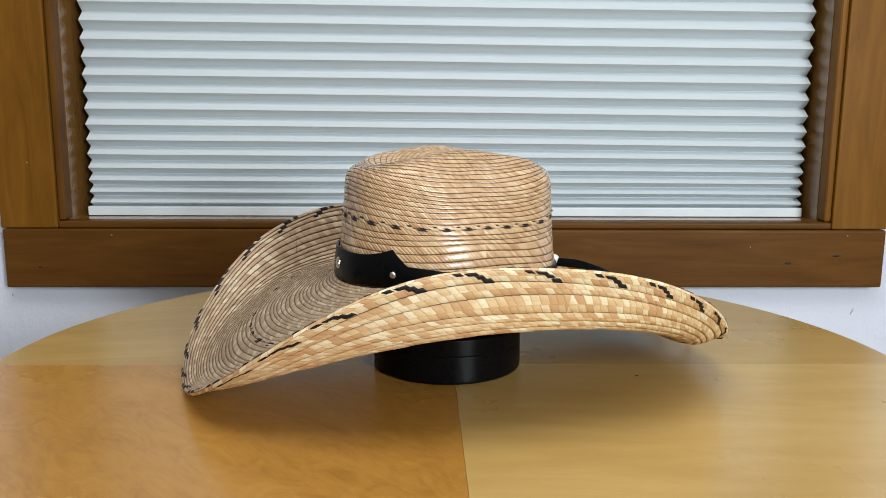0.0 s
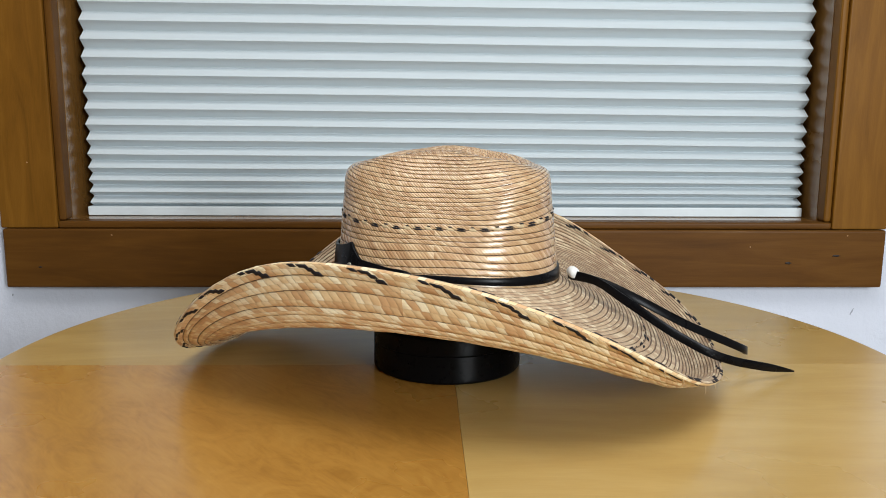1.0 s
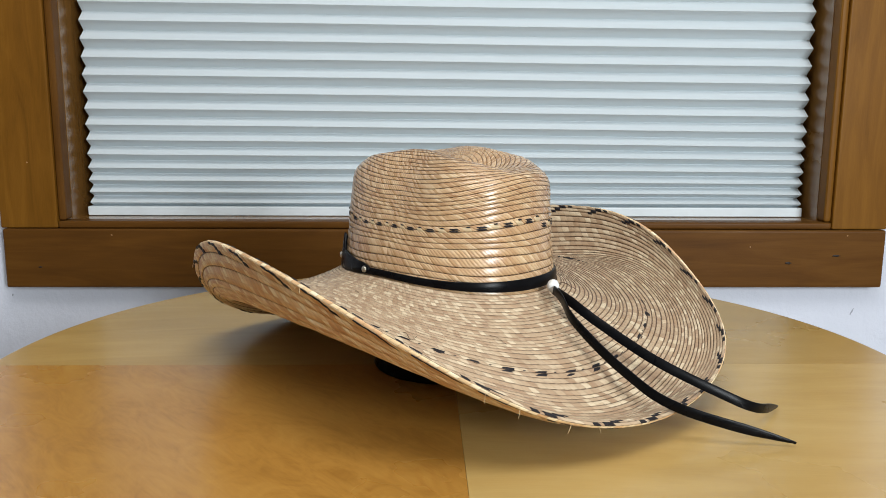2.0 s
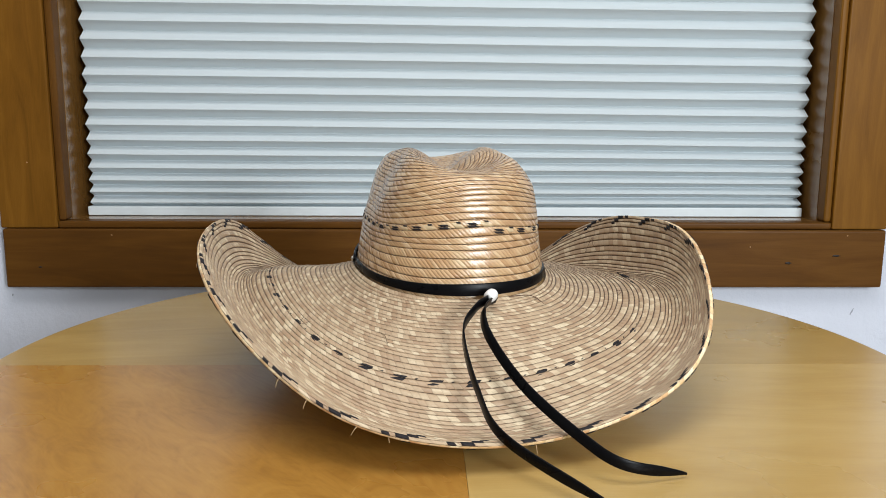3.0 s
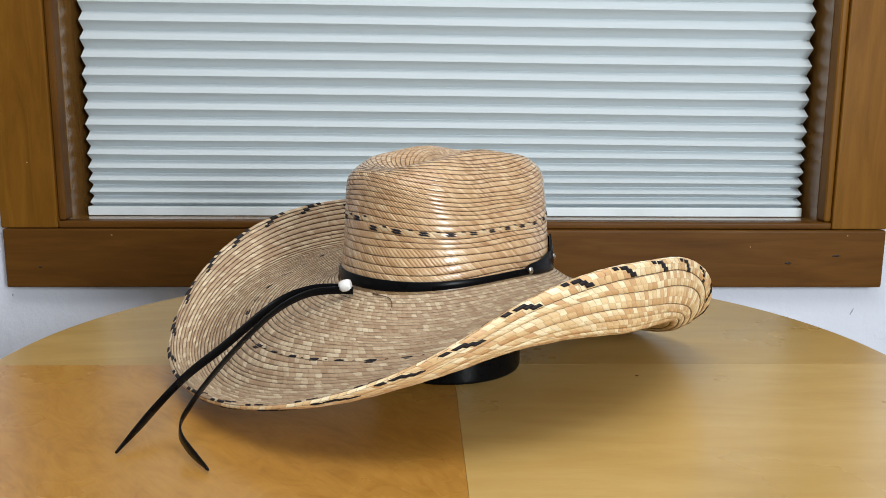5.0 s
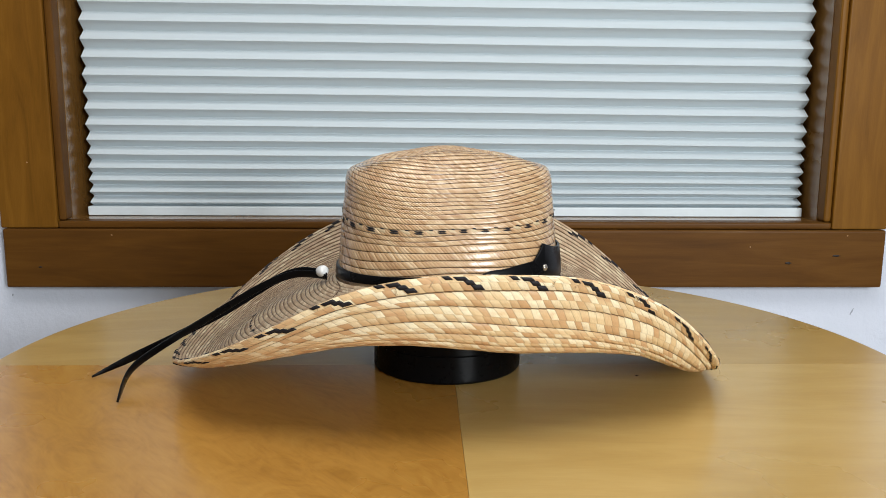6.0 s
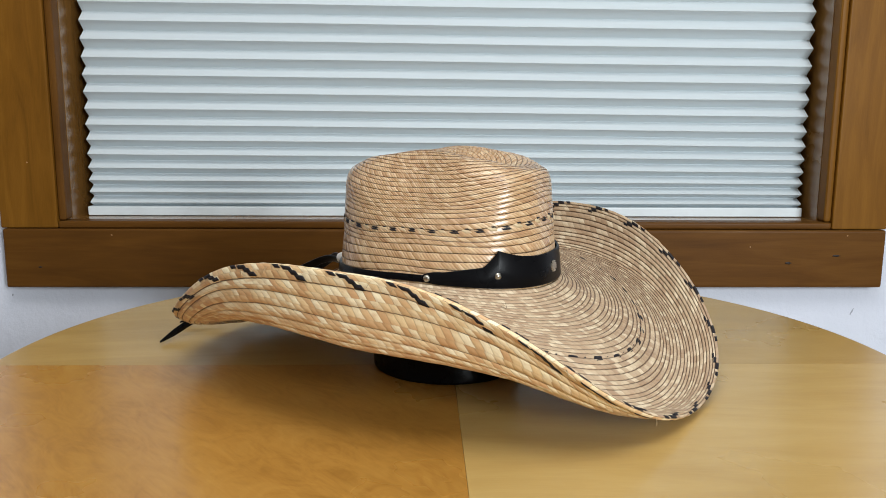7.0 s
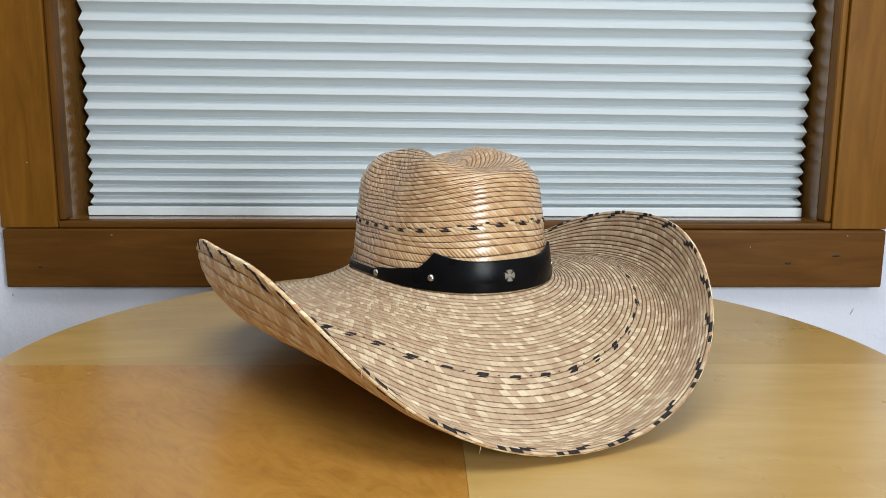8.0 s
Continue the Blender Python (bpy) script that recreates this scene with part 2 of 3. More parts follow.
def window():
    """Stained pine casing, reveal and stool round the shade."""
    root = tagged(new("window_1"), "stained pine window casing with a deep wooden reveal", "window", kind="structure")
    root.location = (0, 0, TOP)
    f, w = 0.55, 0.5715  # front of the casing, face of the wall
    top = 1.13

    def board(name, b, mat, axis, label="", bevel=0.003):
        bm = bmesh.new()
        box(bm, *b, bevel, 3)
        ob = part(name, bm, mat, root, label, False)
        return grain(ob, axis, 2 if axis == 0 else 0)

    board("casing_stile", (-0.689, -0.600, f, w, 0.0465, top), FRAME_WOOD, 2)
    board("casing_stile", (0.643, 0.733, f, w, 0.0465, top), FRAME_WOOD, 2)
    board("casing_bottom", (-0.686, 0.732, f - 0.003, w, -0.0495, 0.0455), RAIL_WOOD, 0, "darker-toned bottom casing board with small knots", 0.004)
    board("casing_head", (-0.689, 0.733, f, w, top + 0.001, top + 0.095), FRAME_WOOD, 0)
    # rounded inner beads; the left and sill ones take the darker tone
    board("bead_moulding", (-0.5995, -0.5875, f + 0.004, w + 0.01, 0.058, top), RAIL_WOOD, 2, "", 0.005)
    board("bead_moulding", (0.6305, 0.6425, f + 0.004, w + 0.01, 0.058, top), FRAME_WOOD, 2, "", 0.005)
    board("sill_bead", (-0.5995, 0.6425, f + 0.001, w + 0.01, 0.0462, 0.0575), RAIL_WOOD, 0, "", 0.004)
    # reveal
    board("jamb", (-0.602, -0.5878, w + 0.0102, 0.70, 0.02, top), JAMB_WOOD, 2, "", 0.0)
    board("jamb", (0.6308, 0.645, w + 0.0102, 0.70, 0.02, top), JAMB_WOOD, 2, "", 0.0)
    board("stool", (-0.5877, 0.6307, w + 0.0102, 0.70, 0.036, 0.0565), JAMB_WOOD, 0, "", 0.0)
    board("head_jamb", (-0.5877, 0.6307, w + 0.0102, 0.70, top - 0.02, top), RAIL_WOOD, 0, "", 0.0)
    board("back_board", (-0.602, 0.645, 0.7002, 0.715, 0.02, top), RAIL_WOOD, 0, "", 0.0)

    def blot(name, x, y, z, w, h, mat, parent, turn=0.0):
        bm = bmesh.new()
        bmesh.ops.create_icosphere(bm, subdivisions=2, radius=1.0)
        for v in bm.verts:
            k = 1 + 0.25 * math.sin(5 * math.atan2(v.co.z, v.co.x) + x * 90)
            v.co = Vector((v.co.x * k * w, v.co.y * 0.0005, v.co.z * k * h))
        bmesh.ops.rotate(bm, matrix=Matrix.Rotation(turn, 3, "Y"), verts=bm.verts)
        ob = part(name, bm, mat, parent)
        ob.location = (x, y, z)

    knot = plain("knot", (0.012, 0.005, 0.002), 0.6)
    # two knots, then a nail hole at the left end
    for x, z, w, h in ((0.574, -0.0085, 0.0052, 0.0022), (0.6525, 0.0038, 0.0065, 0.0018), (-0.6302, -0.016, 0.0032, 0.0014)):
        blot("knot", x, f - 0.0031, z, w, h, knot, root)
    pale = plain("pale_dent", (0.35, 0.20, 0.08), 0.6)
    for x, z in ((-0.640, 0.150), (0.668, 0.037), (-0.515, 0.036), (0.51, 0.018)):
        blot("dent", x, f - (0.0031 if z < 0.045 else 0.0001), z, 0.0014, 0.0012, pale, root)
    grey = plain("scuff", (0.40, 0.42, 0.48), 0.8)
    blot("scuff_mark", 0.6997, 0.5718, TOP - 0.0965, 0.0014, 0.0065, grey, bpy.data.objects["wall_north"], 0.45)
    blot("scuff_mark", -0.6895, 0.5718, TOP - 0.067, 0.0012, 0.0022, grey, bpy.data.objects["wall_north"])


def pleated_shade():
    root = tagged(new("pleated_shade"), "white pleated fabric window shade, lowered to the sill", "window shade")
    root.location = (0, 0, TOP)
    x0, x1, y = -0.5735, 0.6215, 0.622
    z = 0.0792
    rows = [(y + 0.017, 0.0705), (y, z)]
    while z < 1.10:
        h = 0.0178 + 0.0128 * (1 - math.exp(-(z - 0.082) / 0.13)) + 0.0035 * max(z - 0.3, 0.0)
        rows += [(y + 0.0178, z + h * 0.5), (y, z + h)]
        z += h
    n = 48
    xs = np.linspace(x0, x1, n + 1)
    out = []
    for i, (yy, zz) in enumerate(rows):
        sag = 0.0003 * np.sin(xs * 5 + i * 0.13) + 0.00012 * np.sin(xs * 13 + i * 0.4)
        sag = sag - 0.0058 * (xs + 0.48) * min(1.0, (zz - 0.0705) / 0.12)
        for e in (-0.0005, 0.0005):  # a soft crease
            out.append(np.stack([xs, np.full(n + 1, yy), zz + e + sag], -1))
    mesh = grid_mesh("shade_cloth", np.array(out), smooth=False)
    link("cloth", mesh, root, "white pleated cloth", CLOTH)
    bm = bmesh.new()
    box(bm, x0 - 0.004, x1 + 0.002, y - 0.002, y + 0.016, 0.0572, 0.0722, 0.0015, 2)
    part("bottom_rail", bm, RAIL, root, "white enamelled bottom rail", False)


def round_table():
    root = tagged(new("round_table"), "round honey-coloured wooden table with quartered veneer top", "table")
    R, t = 0.4478, 0.03
    # the top is four quarters of veneer that meet on two seams through its middle
    for mat, q, turn in ((TABLE_DARK, 2, 0.9), (TABLE_LIGHT, 3, 0.06), (TABLE_BACK, 0, 0.1), (TABLE_BACK, 1, -0.12)):
        a0 = q * math.pi / 2
        prof = [(R - 0.007, 0.0), (R - 0.004, -0.0006), (R - 0.0015, -0.002), (R - 0.0004, -0.0045), (R, -0.008), (R - 0.001, -0.02), (R - 0.004, -t)]
        bm = bmesh.new()
        n = 56
        g = 0.00012
        gx, gy = (g if q in (0, 3) else -g), (g if q in (0, 1) else -g)
        apex = bm.verts.new((gx, gy, 0))
        low = bm.verts.new((gx, gy, -t))
        rings = []
        for r, z in prof:
            ring = []
            for i in range(n + 1):
                a = a0 + math.pi / 2 * i / n
                ring.append(bm.verts.new((gx + (r - g) * math.cos(a), gy + (r - g) * math.sin(a), z)))
            rings.append(ring)
        for i in range(n):
            bm.faces.new((apex, rings[0][i], rings[0][i + 1]))
            bm.faces.new((low, rings[-1][i + 1], rings[-1][i]))
        for a, b in zip(rings, rings[1:]):
            for i in range(n):
                bm.faces.new((a[i], b[i], b[i + 1], a[i + 1]))
        for i in (0, n):
            f = [apex] + [ring[i] for ring in rings] + [low]
            bm.faces.new(f if i else list(reversed(f)))
        ob = part("top_quarter", bm, mat, root, "veneer quarter tinted amber for its angle to the light" if q == 2 else "")
        ob.data.polygons.foreach_set("use_smooth", [0.001 < abs(p.normal.z) < 0.999 for p in ob.data.polygons])
        grain(ob, 0, 1, turn)
    bm = lathe(bmesh.new(), [(0.33, -0.09), (0.335, -t - 0.0005)], 64)
    grain(part("apron", bm, TABLE_LIGHT, root), 0, 2)
    bm = lathe(bmesh.new(), [(0.06, -0.62), (0.075, -0.55), (0.05, -0.4), (0.055, -0.25), (0.09, -0.0905)], 40)
    grain(part("pedestal", bm, TABLE_LIGHT, root), 2, 0)
    for i in range(4):
        bm = bmesh.new()
        box(bm, 0.0, 0.33, -0.03, 0.03, -TOP, -TOP + 0.05, 0.008)
        box(bm, 0.02, 0.075, -0.028, 0.028, -TOP + 0.0505, -0.6, 0.006)
        bmesh.ops.transform(bm, matrix=pose(0, 0, 0, 0, 0, 45 + 90 * i), verts=bm.verts)
        grain(part("foot", bm, TABLE_LIGHT, root), 0, 2)
    root.location = (0.0055, -0.0075, TOP)
    bm = bmesh.new()
    bmesh.ops.create_icosphere(bm, subdivisions=2, radius=0.0013)
    bmesh.ops.scale(bm, vec=(1.3, 0.8, 0.4), verts=bm.verts)
    ob = tagged(part("crumb", bm, plain("crumb", (0.06, 0.02, 0.01), 0.8)), "tiny dark crumb lying on the table top", "crumb")
    ob.location = (0.176, -0.044, TOP + 0.0005)


def turntable():
    root = tagged(new("turntable"), "low round black plastic turntable under the hat", "turntable")
    root.location = (0, 0, TOP)
    R = 0.0708
    bm = lathe(bmesh.new(), [(R - 0.004, 0.0003), (R - 0.001, 0.001), (R, 0.0026), (R, 0.0036), (R, 0.0255), (R, 0.0261), (R - 0.0003, 0.0265), (R - 0.004, 0.0265)], 96)
    part("base", bm, PLASTIC, root)
    bm = lathe(bmesh.new(), [(R - 0.004, 0.0268), (R - 0.0003, 0.0268), (R - 0.0001, 0.0270), (R - 0.0001, 0.0276), (R - 0.0001, 0.0408), (R - 0.0001, 0.0415), (R - 0.0008, 0.0424), (R - 0.002, 0.0428), (R - 0.004, 0.0429), (0.052, 0.043), (0.05, 0.06), (0.046, 0.15), (0.036, 0.168), (0.024, 0.176)], 96)
    return part("platform", bm, PLASTIC, root)


# ---- the hat ----
LEAN = radians(-5.0)  # the crown's long axis against the rim's curves
# waves round the brim: rim's radius and height, slope angles at crown and rim, sag of the sheet between
RIM_R = (0.2424, 0.0001, -0.0054, -0.0139, 0.0067, -0.0007, -0.0025, -0.0055, 0.0043)
RIM_Z = (0.0762, -0.0020, 0.0030, 0.0580, -0.0237, 0.0070, 0.0070, 0.0013, 0.0017)
DROP = (25.21, 2.10, 2.78, 17.72, -2.15)
CURL = (26.27, 14.11, -7.75, 32.45, -29.98)
SAG_IN = (-0.0020, -0.0005, -0.0009, 0.0003, 0.0006, 0.0042, 0.0007)
SAG_OUT = (0.0192, -0.0005, 0.0045, 0.0068, 0.0049, 0.0014, 0.0051, 0.0025, -0.0012)


def rim_wave(a):
    """A shallow dip in the middle of one side's curl, with a slight rise to either hand."""
    return -0.0062 * np.exp(-((a / 0.26) ** 2)) + 0.0045 * np.exp(-(((a - 0.60) / 0.2) ** 2)) + 0.0035 * np.exp(-(((a + 0.58) / 0.2) ** 2))


# the rim's own small waves: out from the middle, and up
RIM_OUT = (-0.0001, -0.0016, 0.0006, -0.0003, -0.0002, -0.0006, -0.0004, 0.0012, 0.0004, -0.0005, -0.0011, 0.0017, -0.0008, 0.0008, 0.0)
RIM_UP = (0.0009, 0.0, -0.0017, 0.0018, 0.0025, -0.0010, -0.0004, -0.0023, -0.0001, 0.0012, -0.0009, -0.0017, 0.0006, -0.0004, -0.0006)


def waves(c, a):
    v = c[0] + 0 * a
    for k in range(1, len(c) // 2 + 1):
        v = v + c[2 * k - 1] * np.cos(k * a) + c[2 * k] * np.sin(k * a)
    return v


def oval(a, hx, hy, p=2.25):
    """Radius of a rounded oval in direction a."""
    return (np.abs(np.cos(a) / hx) ** p + np.abs(np.sin(a) / hy) ** p) ** (-1 / p)


def base_height(a):
    return 0.0920 + 0.0038 * np.cos(2 * a) + 0.0015 * np.sin(a)


def brim_point(a, s):
    """Place on the brim's middle sheet: a is the direction, s runs from the crown (0) to the rim (1)."""
    r0, z0 = oval(a, 0.0865, 0.1050), base_height(a)
    r1, z1 = waves(RIM_R, a + LEAN), waves(RIM_Z, a + LEAN) + rim_wave(a + LEAN)
    w = np.cos(a) ** 2
    chord = np.arctan2(z1 - z0, r1 - r0)
    size = np.hypot(z1 - z0, r1 - r0)
    e0, e1 = chord - radians(1) * waves(DROP, a), chord + radians(1) * waves(CURL, a)
    m0, m1 = size * (1.087 + 0.198 * w), size * (0.630 + 0.129 * w)
    h00, h10, h01, h11 = 2 * s**3 - 3 * s**2 + 1, s**3 - 2 * s**2 + s, -2 * s**3 + 3 * s**2, s**3 - s**2
    r = h00 * r0 + h10 * m0 * np.cos(e0) + h01 * r1 + h11 * m1 * np.cos(e1)
    z = h00 * z0 + h10 * m0 * np.sin(e0) + h01 * z1 + h11 * m1 * np.sin(e1)
    z = z - waves(SAG_IN, a) * np.sin(math.pi * s) ** 2 - waves(SAG_OUT, a) * np.sin(math.pi * s**2.2) ** 2
    r, z = r + waves(RIM_OUT, a) * s**4 * 1.1, z + (waves(RIM_UP, a) * 1.1 - 0.003 * np.exp((np.cos(a + 2.15) - 1) / 0.024)) * s**4
    return np.stack([r * np.cos(a), r * np.sin(a), z], -1)


CROWN_SIDE = ((1.0, 0.0), (0.932, 0.0332), (0.848, 0.0582), (0.735, 0.0795), (0.602, 0.0998), (0.455, 0.1148), (0.28, 0.1102), (0.0, 0.093))
CROWN_END = ((1.0, 0.0), (0.965, 0.040), (0.930, 0.074), (0.892, 0.0985), (0.745, 0.1030), (0.50, 0.0985), (0.25, 0.094), (0.0, 0.093))


def spline(table, t):
    """Smooth interpolation through evenly spaced values."""
    table = np.asarray(table, float)
    n = len(table) - 1
    x = np.clip(t * n, 0, n - 1e-9)
    i = np.floor(x).astype(int)
    f = (x - i)[..., None]
    p0, p1 = table[np.maximum(i - 1, 0)], table[i]
    p2, p3 = table[i + 1], table[np.minimum(i + 2, n)]
    return p1 + 0.5 * f * (p2 - p0 + f * (2 * p0 - 5 * p1 + 4 * p2 - p3 + f * (3 * (p1 - p2) + p3 - p0)))


def crown_point(a, t):
    """Place on the crown: t runs from its foot (0) over the ridge to the middle of the crease (1)."""
    side, end = spline(CROWN_SIDE, t), spline(CROWN_END, t)
    w = np.clip(1 - np.abs(np.sin(a)) ** 3.2, 0, 1)[..., None]
    m = side * w + end * (1 - w)
    pinch = 1 - (np.sin(a) ** 2 * 0.985 + 0.015) ** 0.62  # the sides lean in most at their middle
    lean = side[..., 0] * pinch + end[..., 0] * (1 - pinch)
    foot = oval(a, 0.0855, 0.1045, 2.2 + 0.6 * np.clip((t - 0.15) / 0.3, 0, 1))
    z0 = base_height(a)
    # two finger dents towards the front
    dent = 0.04 * np.exp(-(((np.abs(np.abs(a - math.pi / 2)) - 0.85) / 0.38) ** 2)) * np.exp(-(((t - 0.39) / 0.15) ** 2))
    r = foot * (lean - dent)
    ridge = 0.0055 * 4 * w[..., 0] * (1 - w[..., 0]) * np.exp(-(((t - 0.61) / 0.10) ** 2))
    z = z0 * (1 - t) + 0.092 * t + m[..., 1] + ridge
    return np.stack([r * np.cos(a), r * np.sin(a), z], -1)


CROWN_RING, CROWN_CLIMB = 0.1985, 0.024  # the ring of dashes on the crown: where it begins, how far it climbs


def normals_of(fn, a, s, da=1e-3, ds=1e-3):
    da_v = fn(a + da, s) - fn(a - da, s)
    ds_v = fn(a, np.clip(s + ds, 0, 1)) - fn(a, np.clip(s - ds, 0, 1))
    nrm = np.cross(da_v, ds_v)
    return nrm / np.maximum(np.linalg.norm(nrm, axis=-1, keepdims=True), 1e-12)


ROW_STEPS = ((0.0, 0.0), (0.07, 0.85), (0.38, 1.0), (0.72, 0.78), (0.96, 0.42))


def plaited_sheet(name, fn, rows, n, lift, offset, s0=0.0, s1=1.0, flip=1.0, radius=0.15, hem=0.0, sub=1):
    """A sheet of sewn plait: every row stands a little proud of the join between it and the next."""
    ss, hh = [], []
    for i in range(rows):
        for f, h in ROW_STEPS:
            ss.append(i + f), hh.append(h)
    ss.append(rows), hh.append(0.0)
    ss, hh = np.array(ss), np.array(hh)
    a = np.linspace(-math.pi, math.pi, n, endpoint=False)
    rng = np.random.default_rng(rows)
    cuts = np.concatenate([[0.0], np.cumsum(rng.uniform(0.78, 1.22, rows))])
    even = np.interp(ss, np.arange(rows + 1), cuts / cuts[-1]) * rows
    along = s0 + (s1 - s0) * even / rows
    if hem:  # the outermost plait is broader
        last = np.interp(rows - 1, ss, even)
        along = np.where(ss <= rows - 1, even / last * (1 - hem), 1 - hem + hem * (ss - rows + 1))
    A, Sg = np.meshgrid(a, along)
    # plaits wander a little
    Sg = np.clip(Sg + (s1 - s0) / rows * 0.10 * np.sin(A * 5 + Sg * 40) * (Sg > s0 + 0.02) * (Sg < s1 - 0.02), 0, 1)
    P, N = fn(A, Sg), normals_of(fn, A, Sg) * flip
    jitter = 1 + 0.25 * np.sin(A * 37 + ss[:, None] * 2.1) * np.sin(A * 11 + ss[:, None])
    P = P + N * (offset + lift * hh[:, None] * jitter)[..., None]
    ua = np.linspace(-math.pi, math.pi, n + 1)
    uv = np.stack(np.meshgrid(ua * radius, ss * sub), -1)
    return grid_mesh(name, P[:, ::-1] if flip < 0 else P, True, (("weave", uv[:, ::-1] if flip < 0 else uv),))


def patch(fn, a0, a1, s0, s1, slant, lift, flip=1.0, na=5, ns=3):
    """A slanted strand lying on a sheet, with thickness, as a bmesh."""
    bm = bmesh.new()
    u, v = np.meshgrid(np.linspace(0, 1, na), np.linspace(0, 1, ns))
    A, Sg = a0 + (a1 - a0) * u + slant * (v - 0.5), s0 + (s1 - s0) * v
    P, N = fn(A, Sg), normals_of(fn, A, Sg) * flip
    edge = np.minimum(np.minimum(u, 1 - u), np.minimum(v, 1 - v))
    P1 = P + N * (lift + 0.0003 * (edge > 0.01))[..., None]
    P0 = P + N * (lift - 0.0009)
    top = [[bm.verts.new(P1[i, j]) for j in range(na)] for i in range(ns)]
    for i in range(ns - 1):
        for j in range(na - 1):
            q = (top[i][j], top[i][j + 1], top[i + 1][j + 1], top[i + 1][j])
            bm.faces.new(q if flip > 0 else tuple(reversed(q)))
    rim = [(0, j) for j in range(na)] + [(i, na - 1) for i in range(1, ns)] + [(ns - 1, j) for j in range(na - 2, -1, -1)] + [(i, 0) for i in range(ns - 2, 0, -1)]
    low = {ij: bm.verts.new(P0[ij]) for ij in rim}
    for p, q in zip(rim, rim[1:] + rim[:1]):
        f = (top[p[0]][p[1]], low[p], low[q], top[q[0]][q[1]])
        bm.faces.new(f if flip > 0 else tuple(reversed(f)))
    return bm


BRIM_T = 0.0012  # half the brim's thickness


def band_point(a, h, out):
    """On the crown's foot, h metres up and out metres proud of it."""
    w = 1 - np.abs(np.sin(a)) ** 3.2
    t = np.clip(h * (1.143 - 0.25 * w) / 0.28, 0, 1)
    p = crown_point(a, t)
    n = normals_of(crown_point, a, np.maximum(t, 0.01))
    return p + n * out


def panel_top(d):
    """Height of the front panel's upper edge at d degrees from its middle."""
    d = abs(d)
    if d < 37:
        return 0.0265 + 0.0105 * (d / 37) ** 3.2
    if d < 45:
        return 0.0370 - 0.0130 * ((d - 37) / 8) ** 0.75
    if d < 66:
        return 0.024 - 0.0045 * math.sin((d - 45) / 21 * math.pi / 2) + 0.0015 * math.sin((d - 45) / 21 * math.pi)
    x = min((d - 66) / 12, 1.0)
    return 0.0125 + 0.0070 * math.sqrt(max(1 - x * x, 0.0))


def ribbon(bm, path, width, thick, sides):
    """A flat strap swept along a path of points; sides gives its breadth direction at each."""
    rings = []
    for i, p in enumerate(path):
        d = (path[min(i + 1, len(path) - 1)] - path[max(i - 1, 0)]).normalized()
        b = sides[i] - d * sides[i].dot(d)
        b.normalize()
        n = d.cross(b)
        w = width[i] / 2
        rings.append([bm.verts.new(p + b * x * w + n * y * thick / 2) for x, y in ((-1, -0.6), (-0.9, -1), (0.9, -1), (1, -0.6), (1, 0.6), (0.9, 1), (-0.9, 1), (-1, 0.6))])
    for r, q in zip(rings, rings[1:]):
        for i in range(8):
            bm.faces.new((r[i], r[(i + 1) % 8], q[(i + 1) % 8], q[i]))
    bm.faces.new(list(reversed(rings[0])))
    bm.faces.new(rings[-1])
    bmesh.ops.recalc_face_normals(bm, faces=bm.faces)
    return bm


def smooth_path(points, n):
    pts = np.array(points, float)
    return [Vector(p) for p in spline(pts, np.linspace(0, 1, n))]


